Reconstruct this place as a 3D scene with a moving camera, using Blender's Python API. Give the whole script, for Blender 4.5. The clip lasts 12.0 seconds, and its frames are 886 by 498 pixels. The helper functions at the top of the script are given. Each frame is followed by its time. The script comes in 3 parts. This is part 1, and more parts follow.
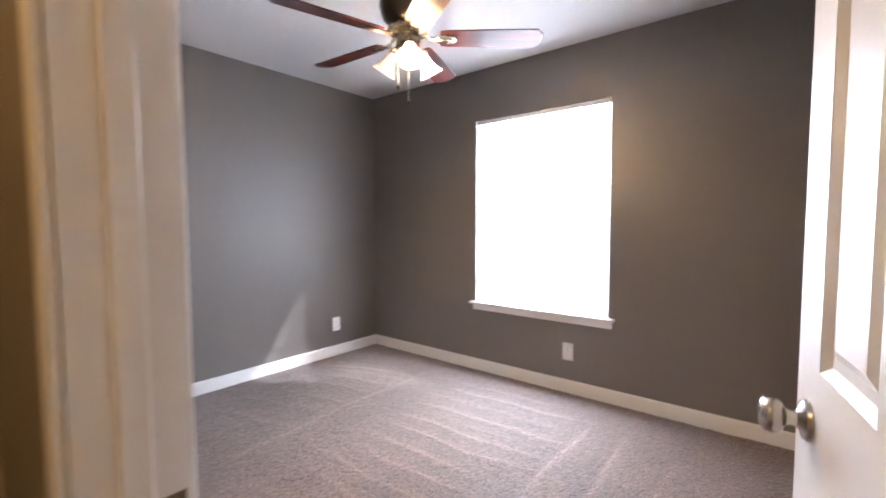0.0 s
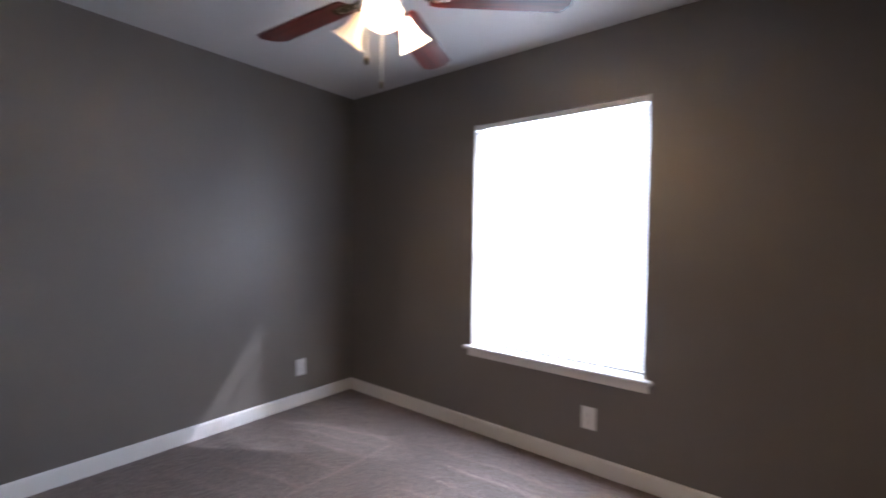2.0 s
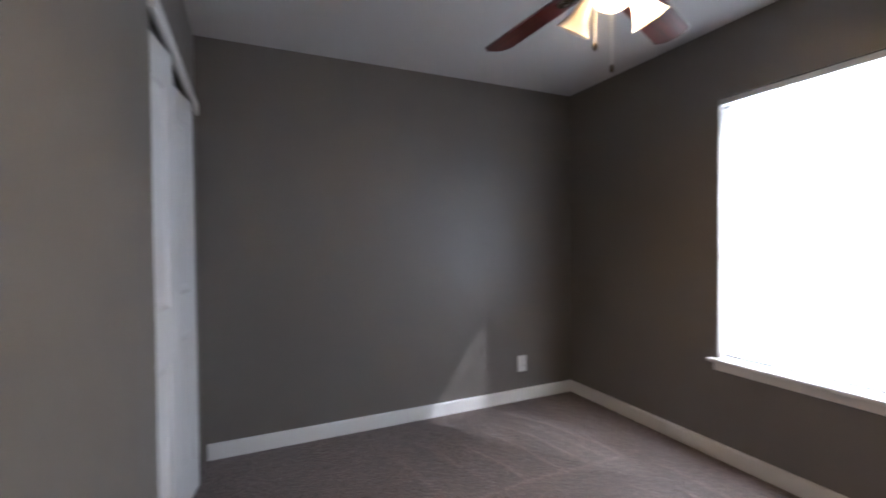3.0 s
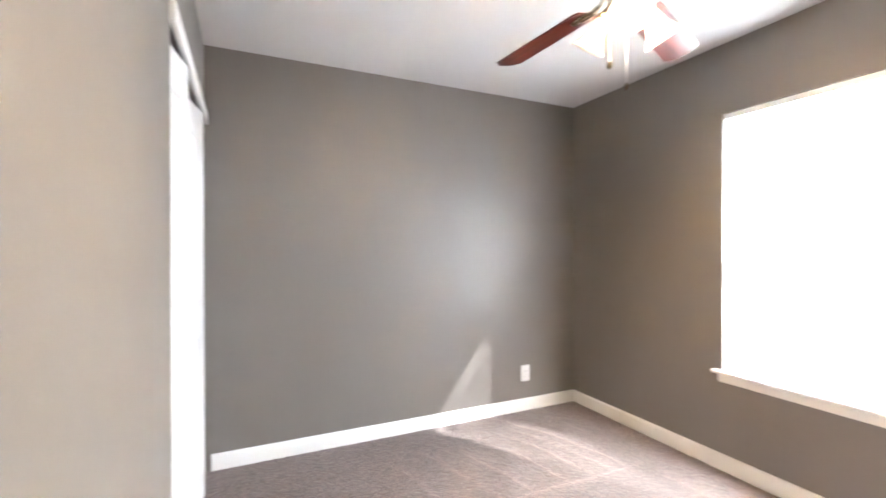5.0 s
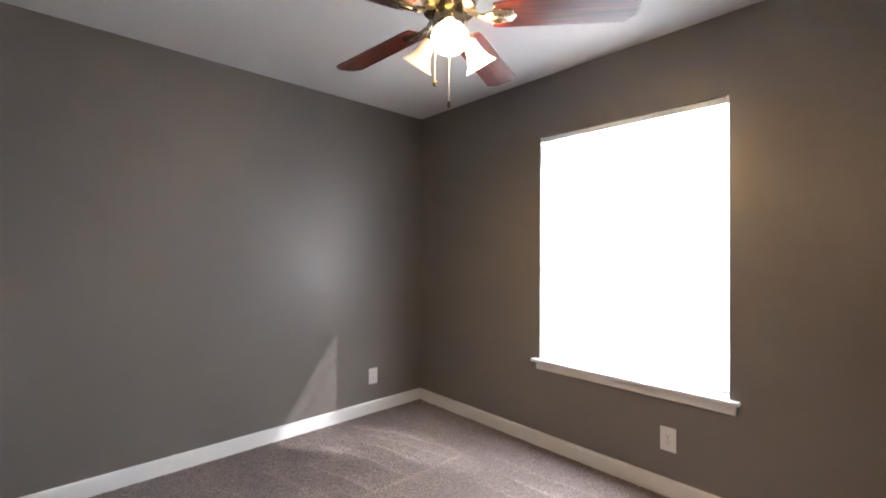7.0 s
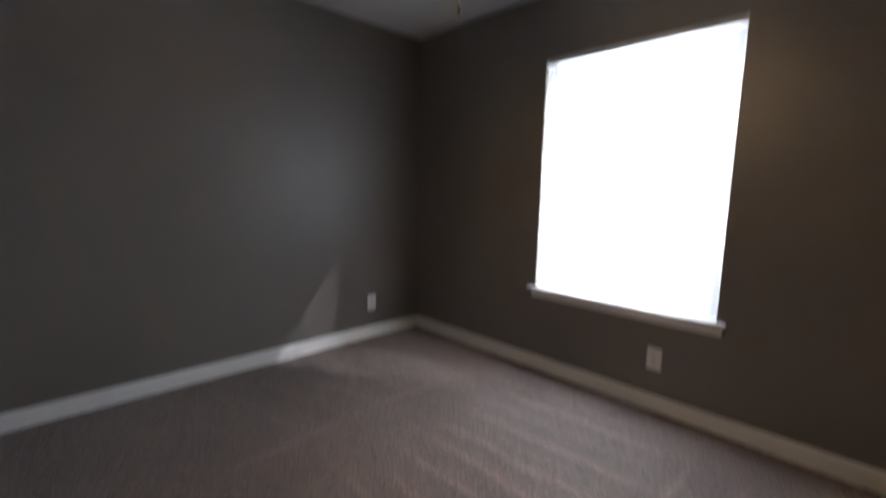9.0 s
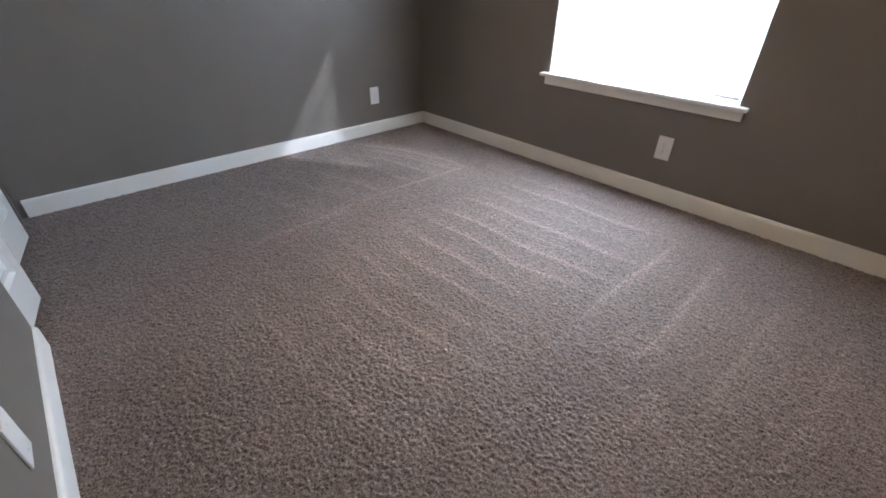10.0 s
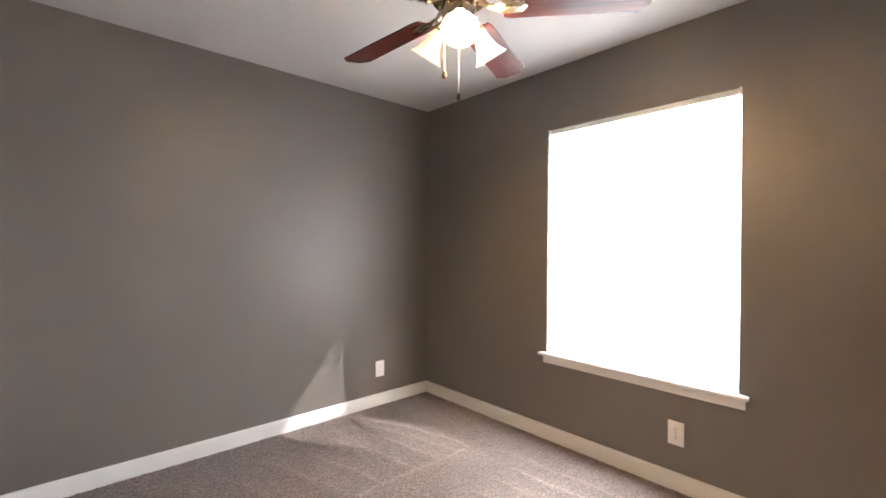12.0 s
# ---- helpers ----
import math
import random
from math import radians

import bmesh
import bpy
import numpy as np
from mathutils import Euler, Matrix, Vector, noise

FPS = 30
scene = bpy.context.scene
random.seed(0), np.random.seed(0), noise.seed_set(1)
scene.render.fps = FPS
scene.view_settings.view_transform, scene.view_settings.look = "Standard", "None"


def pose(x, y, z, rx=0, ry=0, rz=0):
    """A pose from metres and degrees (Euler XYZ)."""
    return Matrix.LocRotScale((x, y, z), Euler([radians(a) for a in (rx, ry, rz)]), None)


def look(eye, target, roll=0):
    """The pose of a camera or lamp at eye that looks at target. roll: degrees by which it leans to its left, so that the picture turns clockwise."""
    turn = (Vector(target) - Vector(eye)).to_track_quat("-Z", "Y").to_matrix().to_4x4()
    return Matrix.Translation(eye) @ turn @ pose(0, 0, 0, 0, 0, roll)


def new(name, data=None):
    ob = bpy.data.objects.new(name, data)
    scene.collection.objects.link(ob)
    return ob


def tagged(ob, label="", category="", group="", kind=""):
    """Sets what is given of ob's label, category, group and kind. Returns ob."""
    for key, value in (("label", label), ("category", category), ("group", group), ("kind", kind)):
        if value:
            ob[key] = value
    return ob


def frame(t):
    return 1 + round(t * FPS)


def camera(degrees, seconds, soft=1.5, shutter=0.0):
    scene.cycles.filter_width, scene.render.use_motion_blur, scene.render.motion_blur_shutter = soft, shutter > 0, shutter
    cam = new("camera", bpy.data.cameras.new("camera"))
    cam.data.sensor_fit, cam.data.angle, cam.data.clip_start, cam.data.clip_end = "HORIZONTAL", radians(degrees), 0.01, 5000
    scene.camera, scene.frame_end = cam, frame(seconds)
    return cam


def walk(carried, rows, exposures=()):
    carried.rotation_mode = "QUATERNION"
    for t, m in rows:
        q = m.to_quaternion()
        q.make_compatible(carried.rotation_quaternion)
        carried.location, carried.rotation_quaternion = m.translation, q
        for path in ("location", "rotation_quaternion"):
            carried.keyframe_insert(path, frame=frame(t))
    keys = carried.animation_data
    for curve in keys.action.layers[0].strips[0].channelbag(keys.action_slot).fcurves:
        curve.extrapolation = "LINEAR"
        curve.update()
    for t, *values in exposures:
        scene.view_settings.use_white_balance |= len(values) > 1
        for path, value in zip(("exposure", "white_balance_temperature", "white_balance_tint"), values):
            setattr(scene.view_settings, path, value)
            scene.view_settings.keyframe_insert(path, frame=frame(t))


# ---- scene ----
cam = camera(91.9, 12.0, soft=1.7, shutter=0.5)
PATH = [
    (0, (3.262, -2.916, 1.213), (2.001, -1.368, 1.094), -0.19),
    (0.5, (3.140, -2.756, 1.249), (2.169, -1.010, 1.159), 0.62),
    (1, (3.011, -2.572, 1.245), (2.312, -0.699, 1.207), -0.57),
    (1.5, (2.951, -2.445, 1.268), (2.179, -0.600, 1.236), -0.74),
    (2, (2.862, -2.381, 1.282), (1.624, -0.812, 1.234), 0.89),
    (2.5, (2.840, -2.381, 1.253), (1.216, -1.215, 1.213), 0.44),
    (3, (2.820, -2.427, 1.253), (0.995, -1.608, 1.217), -0.58),
    (3.2, (2.818, -2.452, 1.260), (0.939, -1.767, 1.233), -0.94),
    (4.8, (2.778, -2.512, 1.292), (0.920, -1.771, 1.276), -0.41),
    (5, (2.803, -2.491, 1.278), (0.987, -1.655, 1.270), -0.12),
    (5.5, (2.841, -2.461, 1.275), (1.189, -1.334, 1.260), -0.18),
    (6, (2.870, -2.434, 1.264), (1.352, -1.132, 1.247), -0.07),
    (6.5, (2.892, -2.423, 1.269), (1.424, -1.064, 1.252), 0.14),
    (7, (2.891, -2.419, 1.269), (1.426, -1.057, 1.286), 0.28),
    (7.2, (2.902, -2.409, 1.271), (1.432, -1.062, 1.438), 0.12),
    (8.8, (2.880, -2.457, 1.209), (1.433, -1.077, 1.227), 1.25),
    (9, (2.860, -2.460, 1.192), (1.437, -1.079, 0.928), 1.23),
    (9.5, (2.851, -2.470, 1.063), (1.548, -1.210, 0.218), 0.90),
    (10, (2.896, -2.423, 1.070), (1.658, -1.277, -0.004), 0.70),
    (10.5, (2.904, -2.413, 1.072), (1.656, -1.281, -0.007), 0.30),
    (11, (2.892, -2.408, 1.059), (1.533, -1.184, 0.251), 0.50),
    (11.5, (2.880, -2.420, 1.202), (1.408, -1.077, 1.034), 0.63),
    (12, (2.875, -2.427, 1.272), (1.396, -1.081, 1.256), 0.36),
]
STOPS = 2.7
EXPOSURES = [(t, STOPS + e, k, tint) for t, e, k, tint in (
    (0.0, 1.2, 5700, 19), (0.5, 0.85, 5600, 19), (1.0, 0.55, 5550, 19), (1.5, 0.42, 5550, 19), (2.0, 0.0, 5500, 20), (2.5, -0.15, 5550, 17),
    (3.2, -0.1, 5650, 16), (4.8, 2.1, 6050, 14), (5.2, 2.05, 6050, 14), (6.0, 1.6, 6100, 15), (6.5, 1.15, 6150, 16), (7.0, 0.75, 6100, 16),
    (7.2, 0.3, 6100, 16), (8.8, -0.7, 5900, 15), (9.6, -0.95, 5600, 12), (10.0, 0.42, 5500, 11), (10.5, 1.1, 5550, 11), (11.0, 1.55, 5900, 10),
    (11.5, 1.6, 6400, 14), (12.0, 1.1, 6500, 17))]
walk(cam, [(t, look(eye, target, roll)) for t, eye, target, roll in PATH], EXPOSURES)

# ---- world, sun and lamps ----
SUN_DIR = Vector((-1.0, -0.655, -0.92)).normalized()      # the way the sunlight travels
ELEV = math.asin(-SUN_DIR.z)
world = bpy.data.worlds.new("sky")
scene.world = world
world.use_nodes = True
wn = world.node_tree.nodes
sky = wn.new("ShaderNodeTexSky")
sky.sky_type = 'NISHITA'
sky.sun_disc = False
sky.sun_elevation = ELEV
sky.sun_rotation = math.atan2(-SUN_DIR.x, -SUN_DIR.y)
world.node_tree.links.new(sky.outputs[0], wn["Background"].inputs[0])
wn["Background"].inputs[1].default_value = 0.12

sun = new("sun", bpy.data.lights.new("sun", 'SUN'))
sun.data.energy = 5.0
sun.data.angle = radians(0.53)
sun.data.color = (1.0, 0.985, 0.965)
sun.matrix_world = look((8, 6, 9), Vector((8, 6, 9)) + SUN_DIR)

WX0, WX1, WZ0, WZ1 = 1.238, 2.318, 0.569, 2.04          # window opening
win = new("window_daylight", bpy.data.lights.new("window_daylight", 'AREA'))
win.data.shape = 'RECTANGLE'
win.data.size, win.data.size_y = WX1 - WX0 - 0.1, WZ1 - WZ0 - 0.1
win.data.energy = 11.0
win.data.color = (0.88, 0.95, 1.0)
win.matrix_world = look(((WX0 + WX1) / 2, 0.118, (WZ0 + WZ1) / 2), ((WX0 + WX1) / 2, -1, (WZ0 + WZ1) / 2))
# added fill lamps in place of daylight tilted slats throw down into the room
for z in (0.80, 1.15, 1.50, 1.85):
    lamp = new("slat_fill", bpy.data.lights.new("slat_fill", 'AREA'))
    lamp.data.shape = 'RECTANGLE'
    lamp.data.size, lamp.data.size_y = WX1 - WX0 - 0.1, 0.024
    lamp.data.energy = 0.50
    lamp.data.spread = radians(125)
    lamp.data.color = (0.88, 0.95, 1.0)
    lamp.matrix_world = look(((WX0 + WX1) / 2, 0.008, z), ((WX0 + WX1) / 2, -0.80, z - 0.60))


# ---- materials ----
def material(name, color, rough=0.5, metal=0.0, vary=0.0, vary_scale=3.0, bump=0.0, bump_scale=200.0,
             fine=0.0, fine_scale=150.0, spec=0.5, tint=None):
    """A principled material with colour change at two scales and a fine relief."""
    m = bpy.data.materials.new(name)
    m.use_nodes = True
    nt = m.node_tree
    n, l = nt.nodes, nt.links
    b = n["Principled BSDF"]
    b.inputs["Base Color"].default_value = (*color, 1)
    b.inputs["Roughness"].default_value = rough
    b.inputs["Metallic"].default_value = metal
    b.inputs["Specular IOR Level"].default_value = spec
    co = n.new("ShaderNodeTexCoord")
    if vary or fine:
        t1 = n.new("ShaderNodeTexNoise")
        t1.inputs["Scale"].default_value, t1.inputs["Detail"].default_value = vary_scale, 6
        l.new(co.outputs["Object"], t1.inputs["Vector"])
        t2 = n.new("ShaderNodeTexNoise")
        t2.inputs["Scale"].default_value, t2.inputs["Detail"].default_value = fine_scale, 3
        l.new(co.outputs["Object"], t2.inputs["Vector"])
        a = n.new("ShaderNodeMix")
        a.data_type = 'RGBA'
        other = tint or tuple(c * 0.6 for c in color)
        a.inputs[6].default_value, a.inputs[7].default_value = (*color, 1), (*other, 1)
        s1 = n.new("ShaderNodeMath")
        s1.operation = 'MULTIPLY'
        s1.inputs[1].default_value = vary
        l.new(t1.outputs[0], s1.inputs[0])
        s2 = n.new("ShaderNodeMath")
        s2.operation = 'MULTIPLY_ADD'
        s2.inputs[1].default_value = fine
        l.new(t2.outputs[0], s2.inputs[0])
        l.new(s1.outputs[0], s2.inputs[2])
        l.new(s2.outputs[0], a.inputs[0])
        l.new(a.outputs[2], b.inputs["Base Color"])
        r = n.new("ShaderNodeMath")
        r.operation = 'MULTIPLY_ADD'
        r.inputs[1].default_value, r.inputs[2].default_value = 0.16, rough - 0.08
        l.new(t1.outputs[0], r.inputs[0])
        l.new(r.outputs[0], b.inputs["Roughness"])
    if bump:
        t3 = n.new("ShaderNodeTexNoise")
        t3.inputs["Scale"].default_value, t3.inputs["Detail"].default_value = bump_scale, 4
        l.new(co.outputs["Object"], t3.inputs["Vector"])
        bp = n.new("ShaderNodeBump")
        bp.inputs["Strength"].default_value, bp.inputs["Distance"].default_value = bump, 0.002
        l.new(t3.outputs[0], bp.inputs["Height"])
        l.new(bp.outputs[0], b.inputs["Normal"])
    return m


PAINT = material("taupe_wall_paint", (0.175, 0.157, 0.135), 0.43, vary=0.12, vary_scale=2.2, fine=0.06, fine_scale=60,
                 bump=0.35, bump_scale=170, tint=(0.135, 0.12, 0.107), spec=0.62)
CEIL = material("ceiling_paint", (0.58, 0.565, 0.55), 0.85, vary=0.1, fine=0.08, fine_scale=90, bump=0.9, bump_scale=95,
                tint=(0.51, 0.495, 0.48))
TRIM = material("white_trim_paint", (0.78, 0.77, 0.74), 0.33, vary=0.12, vary_scale=5, bump=0.06, bump_scale=60, tint=(0.7, 0.68, 0.64))
DOORW = material("white_door_paint", (0.79, 0.785, 0.77), 0.38, vary=0.1, vary_scale=4, bump=0.12, bump_scale=120, tint=(0.72, 0.71, 0.69))
CLOSW = material("closet_door_paint", (0.67, 0.66, 0.645), 0.42, vary=0.15, vary_scale=6, bump=0.1, bump_scale=90, tint=(0.60, 0.59, 0.57))
HALL = material("hall_paint", (0.5, 0.42, 0.3), 0.6, vary=0.15, bump=0.3, bump_scale=170)
PLATE = material("ivory_plastic", (0.82, 0.81, 0.79), 0.32, vary=0.05)
SLOT = material("dark_slot", (0.03, 0.03, 0.03), 0.6)
NICKEL = material("satin_nickel", (0.55, 0.53, 0.5), 0.24, metal=1.0, vary=0.2, vary_scale=20)
BRASS = material("antique_brass", (0.44, 0.405, 0.33), 0.26, metal=1.0, vary=0.5, vary_scale=18, tint=(0.18, 0.13, 0.07))
BRONZE = material("dark_bronze", (0.16, 0.12, 0.075), 0.3, metal=1.0, vary=0.5, vary_scale=14, tint=(0.07, 0.05, 0.035))
CHAIN = material("chain_metal", (0.86, 0.84, 0.80), 0.45, metal=0.6)
VINYL = material("white_vinyl", (0.8, 0.8, 0.8), 0.4, vary=0.06)
GROUND = material("lawn", (0.09, 0.12, 0.05), 0.9, vary=0.6, vary_scale=0.6, fine=0.4, fine_scale=30)
WOODIN = material("closet_inside", (0.5, 0.48, 0.44), 0.8, vary=0.1)


def blade_wood():
    m = material("cherry_blade", (0.13, 0.028, 0.016), 0.3)
    n, l = m.node_tree.nodes, m.node_tree.links
    co = n.new("ShaderNodeTexCoord")
    mp = n.new("ShaderNodeMapping")
    mp.inputs["Scale"].default_value = (3.0, 55.0, 20.0)
    l.new(co.outputs["Object"], mp.inputs["Vector"])
    t = n.new("ShaderNodeTexNoise")
    t.inputs["Scale"].default_value, t.inputs["Detail"].default_value, t.inputs["Distortion"].default_value = 1.0, 6, 0.8
    l.new(mp.outputs[0], t.inputs["Vector"])
    r = n.new("ShaderNodeValToRGB")
    r.color_ramp.elements[0].color, r.color_ramp.elements[0].position = (0.026, 0.004, 0.003, 1), 0.3
    r.color_ramp.elements[1].color, r.color_ramp.elements[1].position = (0.125, 0.016, 0.009, 1), 0.72
    l.new(t.outputs[0], r.inputs[0])
    b = n["Principled BSDF"]
    l.new(r.outputs[0], b.inputs["Base Color"])
    b.inputs["Coat Weight"].default_value, b.inputs["Coat Roughness"].default_value = 0.2, 0.2
    return m


def thin_white(name, color, through_share, rough=0.4, clear=0.0):
    """White sheet that lets part of the light through: blind slats, glass lamp shades."""
    m = bpy.data.materials.new(name)
    m.use_nodes = True
    n, l = m.node_tree.nodes, m.node_tree.links
    b = n["Principled BSDF"]
    b.inputs["Base Color"].default_value, b.inputs["Roughness"].default_value = (*color, 1), rough
    t = n.new("ShaderNodeBsdfTranslucent")
    t.inputs[0].default_value = (*color, 1)
    mix = n.new("ShaderNodeMixShader")
    mix.inputs[0].default_value = through_share
    l.new(b.outputs[0], mix.inputs[1])
    l.new(t.outputs[0], mix.inputs[2])
    l.new(mix.outputs[0], n["Material Output"].inputs[0])
    if clear:
        bare = n.new("ShaderNodeBsdfTransparent")
        last = n.new("ShaderNodeMixShader")
        last.inputs[0].default_value = clear
        l.new(mix.outputs[0], last.inputs[1])
        l.new(bare.outputs[0], last.inputs[2])
        l.new(last.outputs[0], n["Material Output"].inputs[0])
    return m


def glass():
    m = bpy.data.materials.new("window_glass")
    m.use_nodes = True
    b = m.node_tree.nodes["Principled BSDF"]
    b.inputs["Transmission Weight"].default_value, b.inputs["Roughness"].default_value, b.inputs["IOR"].default_value = 1.0, 0.0, 1.45
    b.inputs["Base Color"].default_value = (0.97, 0.99, 0.98, 1)
    return m


def glowing(name, color, strength):
    m = bpy.data.materials.new(name)
    m.use_nodes = True
    b = m.node_tree.nodes["Principled BSDF"]
    b.inputs["Emission Color"].default_value, b.inputs["Emission Strength"].default_value = (*color, 1), strength
    return m


def carpet():
    """Taupe cut pile: speckle of light and dark yarn, with pale lines left by the vacuum cleaner."""
    m = bpy.data.materials.new("taupe_carpet")
    m.use_nodes = True
    n, l = m.node_tree.nodes, m.node_tree.links
    b = n["Principled BSDF"]
    b.inputs["Roughness"].default_value = 0.6
    b.inputs["Specular IOR Level"].default_value = 0.25
    b.inputs["Sheen Weight"].default_value, b.inputs["Sheen Roughness"].default_value = 0.5, 0.4
    co = n.new("ShaderNodeTexCoord")
    fine = n.new("ShaderNodeTexNoise")
    fine.inputs["Scale"].default_value, fine.inputs["Detail"].default_value = 215, 3
    l.new(co.outputs["Object"], fine.inputs["Vector"])
    ramp = n.new("ShaderNodeValToRGB")
    e = ramp.color_ramp.elements
    e[0].position, e[0].color = 0.35, (0.040, 0.030, 0.024, 1)
    e[1].position, e[1].color = 0.64, (0.272, 0.209, 0.178, 1)
    mid = e.new(0.46)
    mid.color = (0.138, 0.106, 0.091, 1)
    l.new(fine.outputs[0], ramp.inputs[0])
    big = n.new("ShaderNodeTexNoise")
    big.inputs["Scale"].default_value, big.inputs["Detail"].default_value = 2.5, 5
    l.new(co.outputs["Object"], big.inputs["Vector"])
    at = n.new("ShaderNodeAttribute")
    at.attribute_name = "pile"
    add = n.new("ShaderNodeMath")
    add.operation = 'MULTIPLY_ADD'
    add.inputs[1].default_value, add.inputs[2].default_value = 0.3, 0.85
    l.new(big.outputs[0], add.inputs[0])
    add2 = n.new("ShaderNodeMath")
    add2.operation = 'MULTIPLY_ADD'
    add2.inputs[1].default_value = 0.74
    l.new(at.outputs["Fac"], add2.inputs[0])
    l.new(add.outputs[0], add2.inputs[2])
    mul = n.new("ShaderNodeVectorMath")
    mul.operation = 'SCALE'
    l.new(ramp.outputs[0], mul.inputs[0])
    l.new(add2.outputs[0], mul.inputs["Scale"])
    l.new(mul.outputs[0], b.inputs["Base Color"])
    return m


WOOD = blade_wood()
SLAT = thin_white("blind_slat", (0.86, 0.86, 0.85), 0.22)
SHADE = thin_white("frosted_shade", (0.92, 0.88, 0.8), 0.5, 0.3, 0.2)
GLASS = glass()
BULB = glowing("bulb_glow", (1.0, 0.66, 0.32), 180.0)
DEADBULB = thin_white("unlit_bulb", (0.86, 0.84, 0.8), 0.4, 0.35)
HALLGLOW = glowing("hall_lamp_glow", (1.0, 0.6, 0.2), 3.6)
CARPET = carpet()


# ---- mesh helpers ----
def box(bm, x0, y0, z0, x1, y1, z1, bevel=0.0, segs=1, matrix=None):
    vs = [bm.verts.new((x, y, z)) for x in (x0, x1) for y in (y0, y1) for z in (z0, z1)]
    fs = [bm.faces.new([vs[i] for i in q]) for q in
          ((0, 1, 3, 2), (4, 6, 7, 5), (0, 4, 5, 1), (2, 3, 7, 6), (0, 2, 6, 4), (1, 5, 7, 3))]
    if matrix is not None:
        bmesh.ops.transform(bm, matrix=matrix, verts=vs)
    if bevel:
        es = list({e for f in fs for e in f.edges})
        bmesh.ops.bevel(bm, geom=es, offset=bevel, segments=segs, affect='EDGES', profile=0.5)
    return bm


def lathe(bm, profile, steps=32, matrix=None):
    """Turn a profile of (radius, height) round the z axis."""
    rings = []
    for r, z in profile:
        rings.append([bm.verts.new((r * math.cos(2 * math.pi * i / steps), r * math.sin(2 * math.pi * i / steps), z)) for i in range(steps)])
    for a, b in zip(rings, rings[1:]):
        for i in range(steps):
            j = (i + 1) % steps
            bm.faces.new((a[i], a[j], b[j], b[i]))
    if matrix is not None:
        bmesh.ops.transform(bm, matrix=matrix, verts=[v for ring in rings for v in ring])
    return bm


def tube(bm, points, radius, steps=10):
    pts = [Vector(p) for p in points]
    rings = []
    for i, p in enumerate(pts):
        d = (pts[min(i + 1, len(pts) - 1)] - pts[max(i - 1, 0)]).normalized()
        q = d.to_track_quat('Z', 'Y')
        r = radius[i] if isinstance(radius, (list, tuple)) else radius
        rings.append([bm.verts.new(p + q @ Vector((r * math.cos(2 * math.pi * k / steps), r * math.sin(2 * math.pi * k / steps), 0)))
                      for k in range(steps)])
    for a, b in zip(rings, rings[1:]):
        for k in range(steps):
            bm.faces.new((a[k], a[(k + 1) % steps], b[(k + 1) % steps], b[k]))
    bm.faces.new(rings[0][::-1])
    bm.faces.new(rings[-1])
    return bm


def prism(bm, outline, z0, z1, bevel=0.0):
    low = [bm.verts.new((x, y, z0)) for x, y in outline]
    top = [bm.verts.new((x, y, z1)) for x, y in outline]
    k = len(outline)
    fs = [bm.faces.new(low[::-1]), bm.faces.new(top)]
    fs += [bm.faces.new((low[i], low[(i + 1) % k], top[(i + 1) % k], top[i])) for i in range(k)]
    if bevel:
        es = list({e for f in fs[:2] for e in f.edges})
        bmesh.ops.bevel(bm, geom=es, offset=bevel, segments=2, affect='EDGES', profile=0.5)
    return bm


def part(name, bm, mat, parent=None, label="", smooth=False, at=None):
    bmesh.ops.recalc_face_normals(bm, faces=bm.faces[:])
    me = bpy.data.meshes.new(name)
    bm.to_mesh(me)
    bm.free()
    me.materials.append(mat)
    if smooth:
        for p in me.polygons:
            p.use_smooth = True
        me.set_sharp_from_angle(angle=radians(38))
    ob = new(name, me)
    if at is not None:
        ob.matrix_basis = at
    if parent is not None:
        ob.parent = parent
    if label:
        ob["label"] = label
    return ob


def thing(name, label, category, m=None, kind="", group=""):
    ob = new(name)
    ob.empty_display_size = 0.1
    if m is not None:
        ob.matrix_basis = m
    return tagged(ob, label, category, group, kind)


B = bmesh.new

# ---- the large structure ----
W, S, H = 3.48, -2.705, 2.44              # right wall, wall with the doorway, ceiling
DX0, DX1, DH = 2.655, 3.450, 2.045        # doorway
CX0, CX1, CH = 0.03, 1.22, 2.03           # closet opening
T = 0.115
HX0, HY = 1.9, -4.2                       # the hall behind the doorway

bm = B()
box(bm, 0, 0, -0.1, WX0, 0.15, H)
box(bm, WX1, 0, -0.1, W, 0.15, H)
box(bm, WX0, 0, -0.1, WX1, 0.15, WZ0 - 0.02)
box(bm, WX0, 0, WZ1, WX1, 0.15, H)
tagged(part("wall_north", bm, PAINT), "taupe painted drywall wall with a window opening", "wall", kind="structure")
tagged(part("wall_west", box(B(), -T, -3.5, -0.1, 0, 0.15, H), PAINT), "taupe painted drywall wall, plain and smooth", "wall", kind="structure")
tagged(part("wall_east", box(B(), W, S - T, -0.1, W + T, 0.15, H), PAINT), "taupe painted drywall wall beside the open door", "wall", kind="structure")
bm = B()
box(bm, CX1, S - T, -0.1, DX0 - 0.02, S, H)
box(bm, 0, S - T, CH, CX1, S, H)
box(bm, 0, S - T, -0.1, CX0, S, CH)
box(bm, DX0 - 0.02, S - T, DH + 0.02, DX1 + 0.02, S, H)
box(bm, DX1 + 0.02, S - T, -0.1, W, S, H)
tagged(part("wall_south", bm, PAINT), "taupe painted drywall wall with doorway and closet opening", "wall", kind="structure")

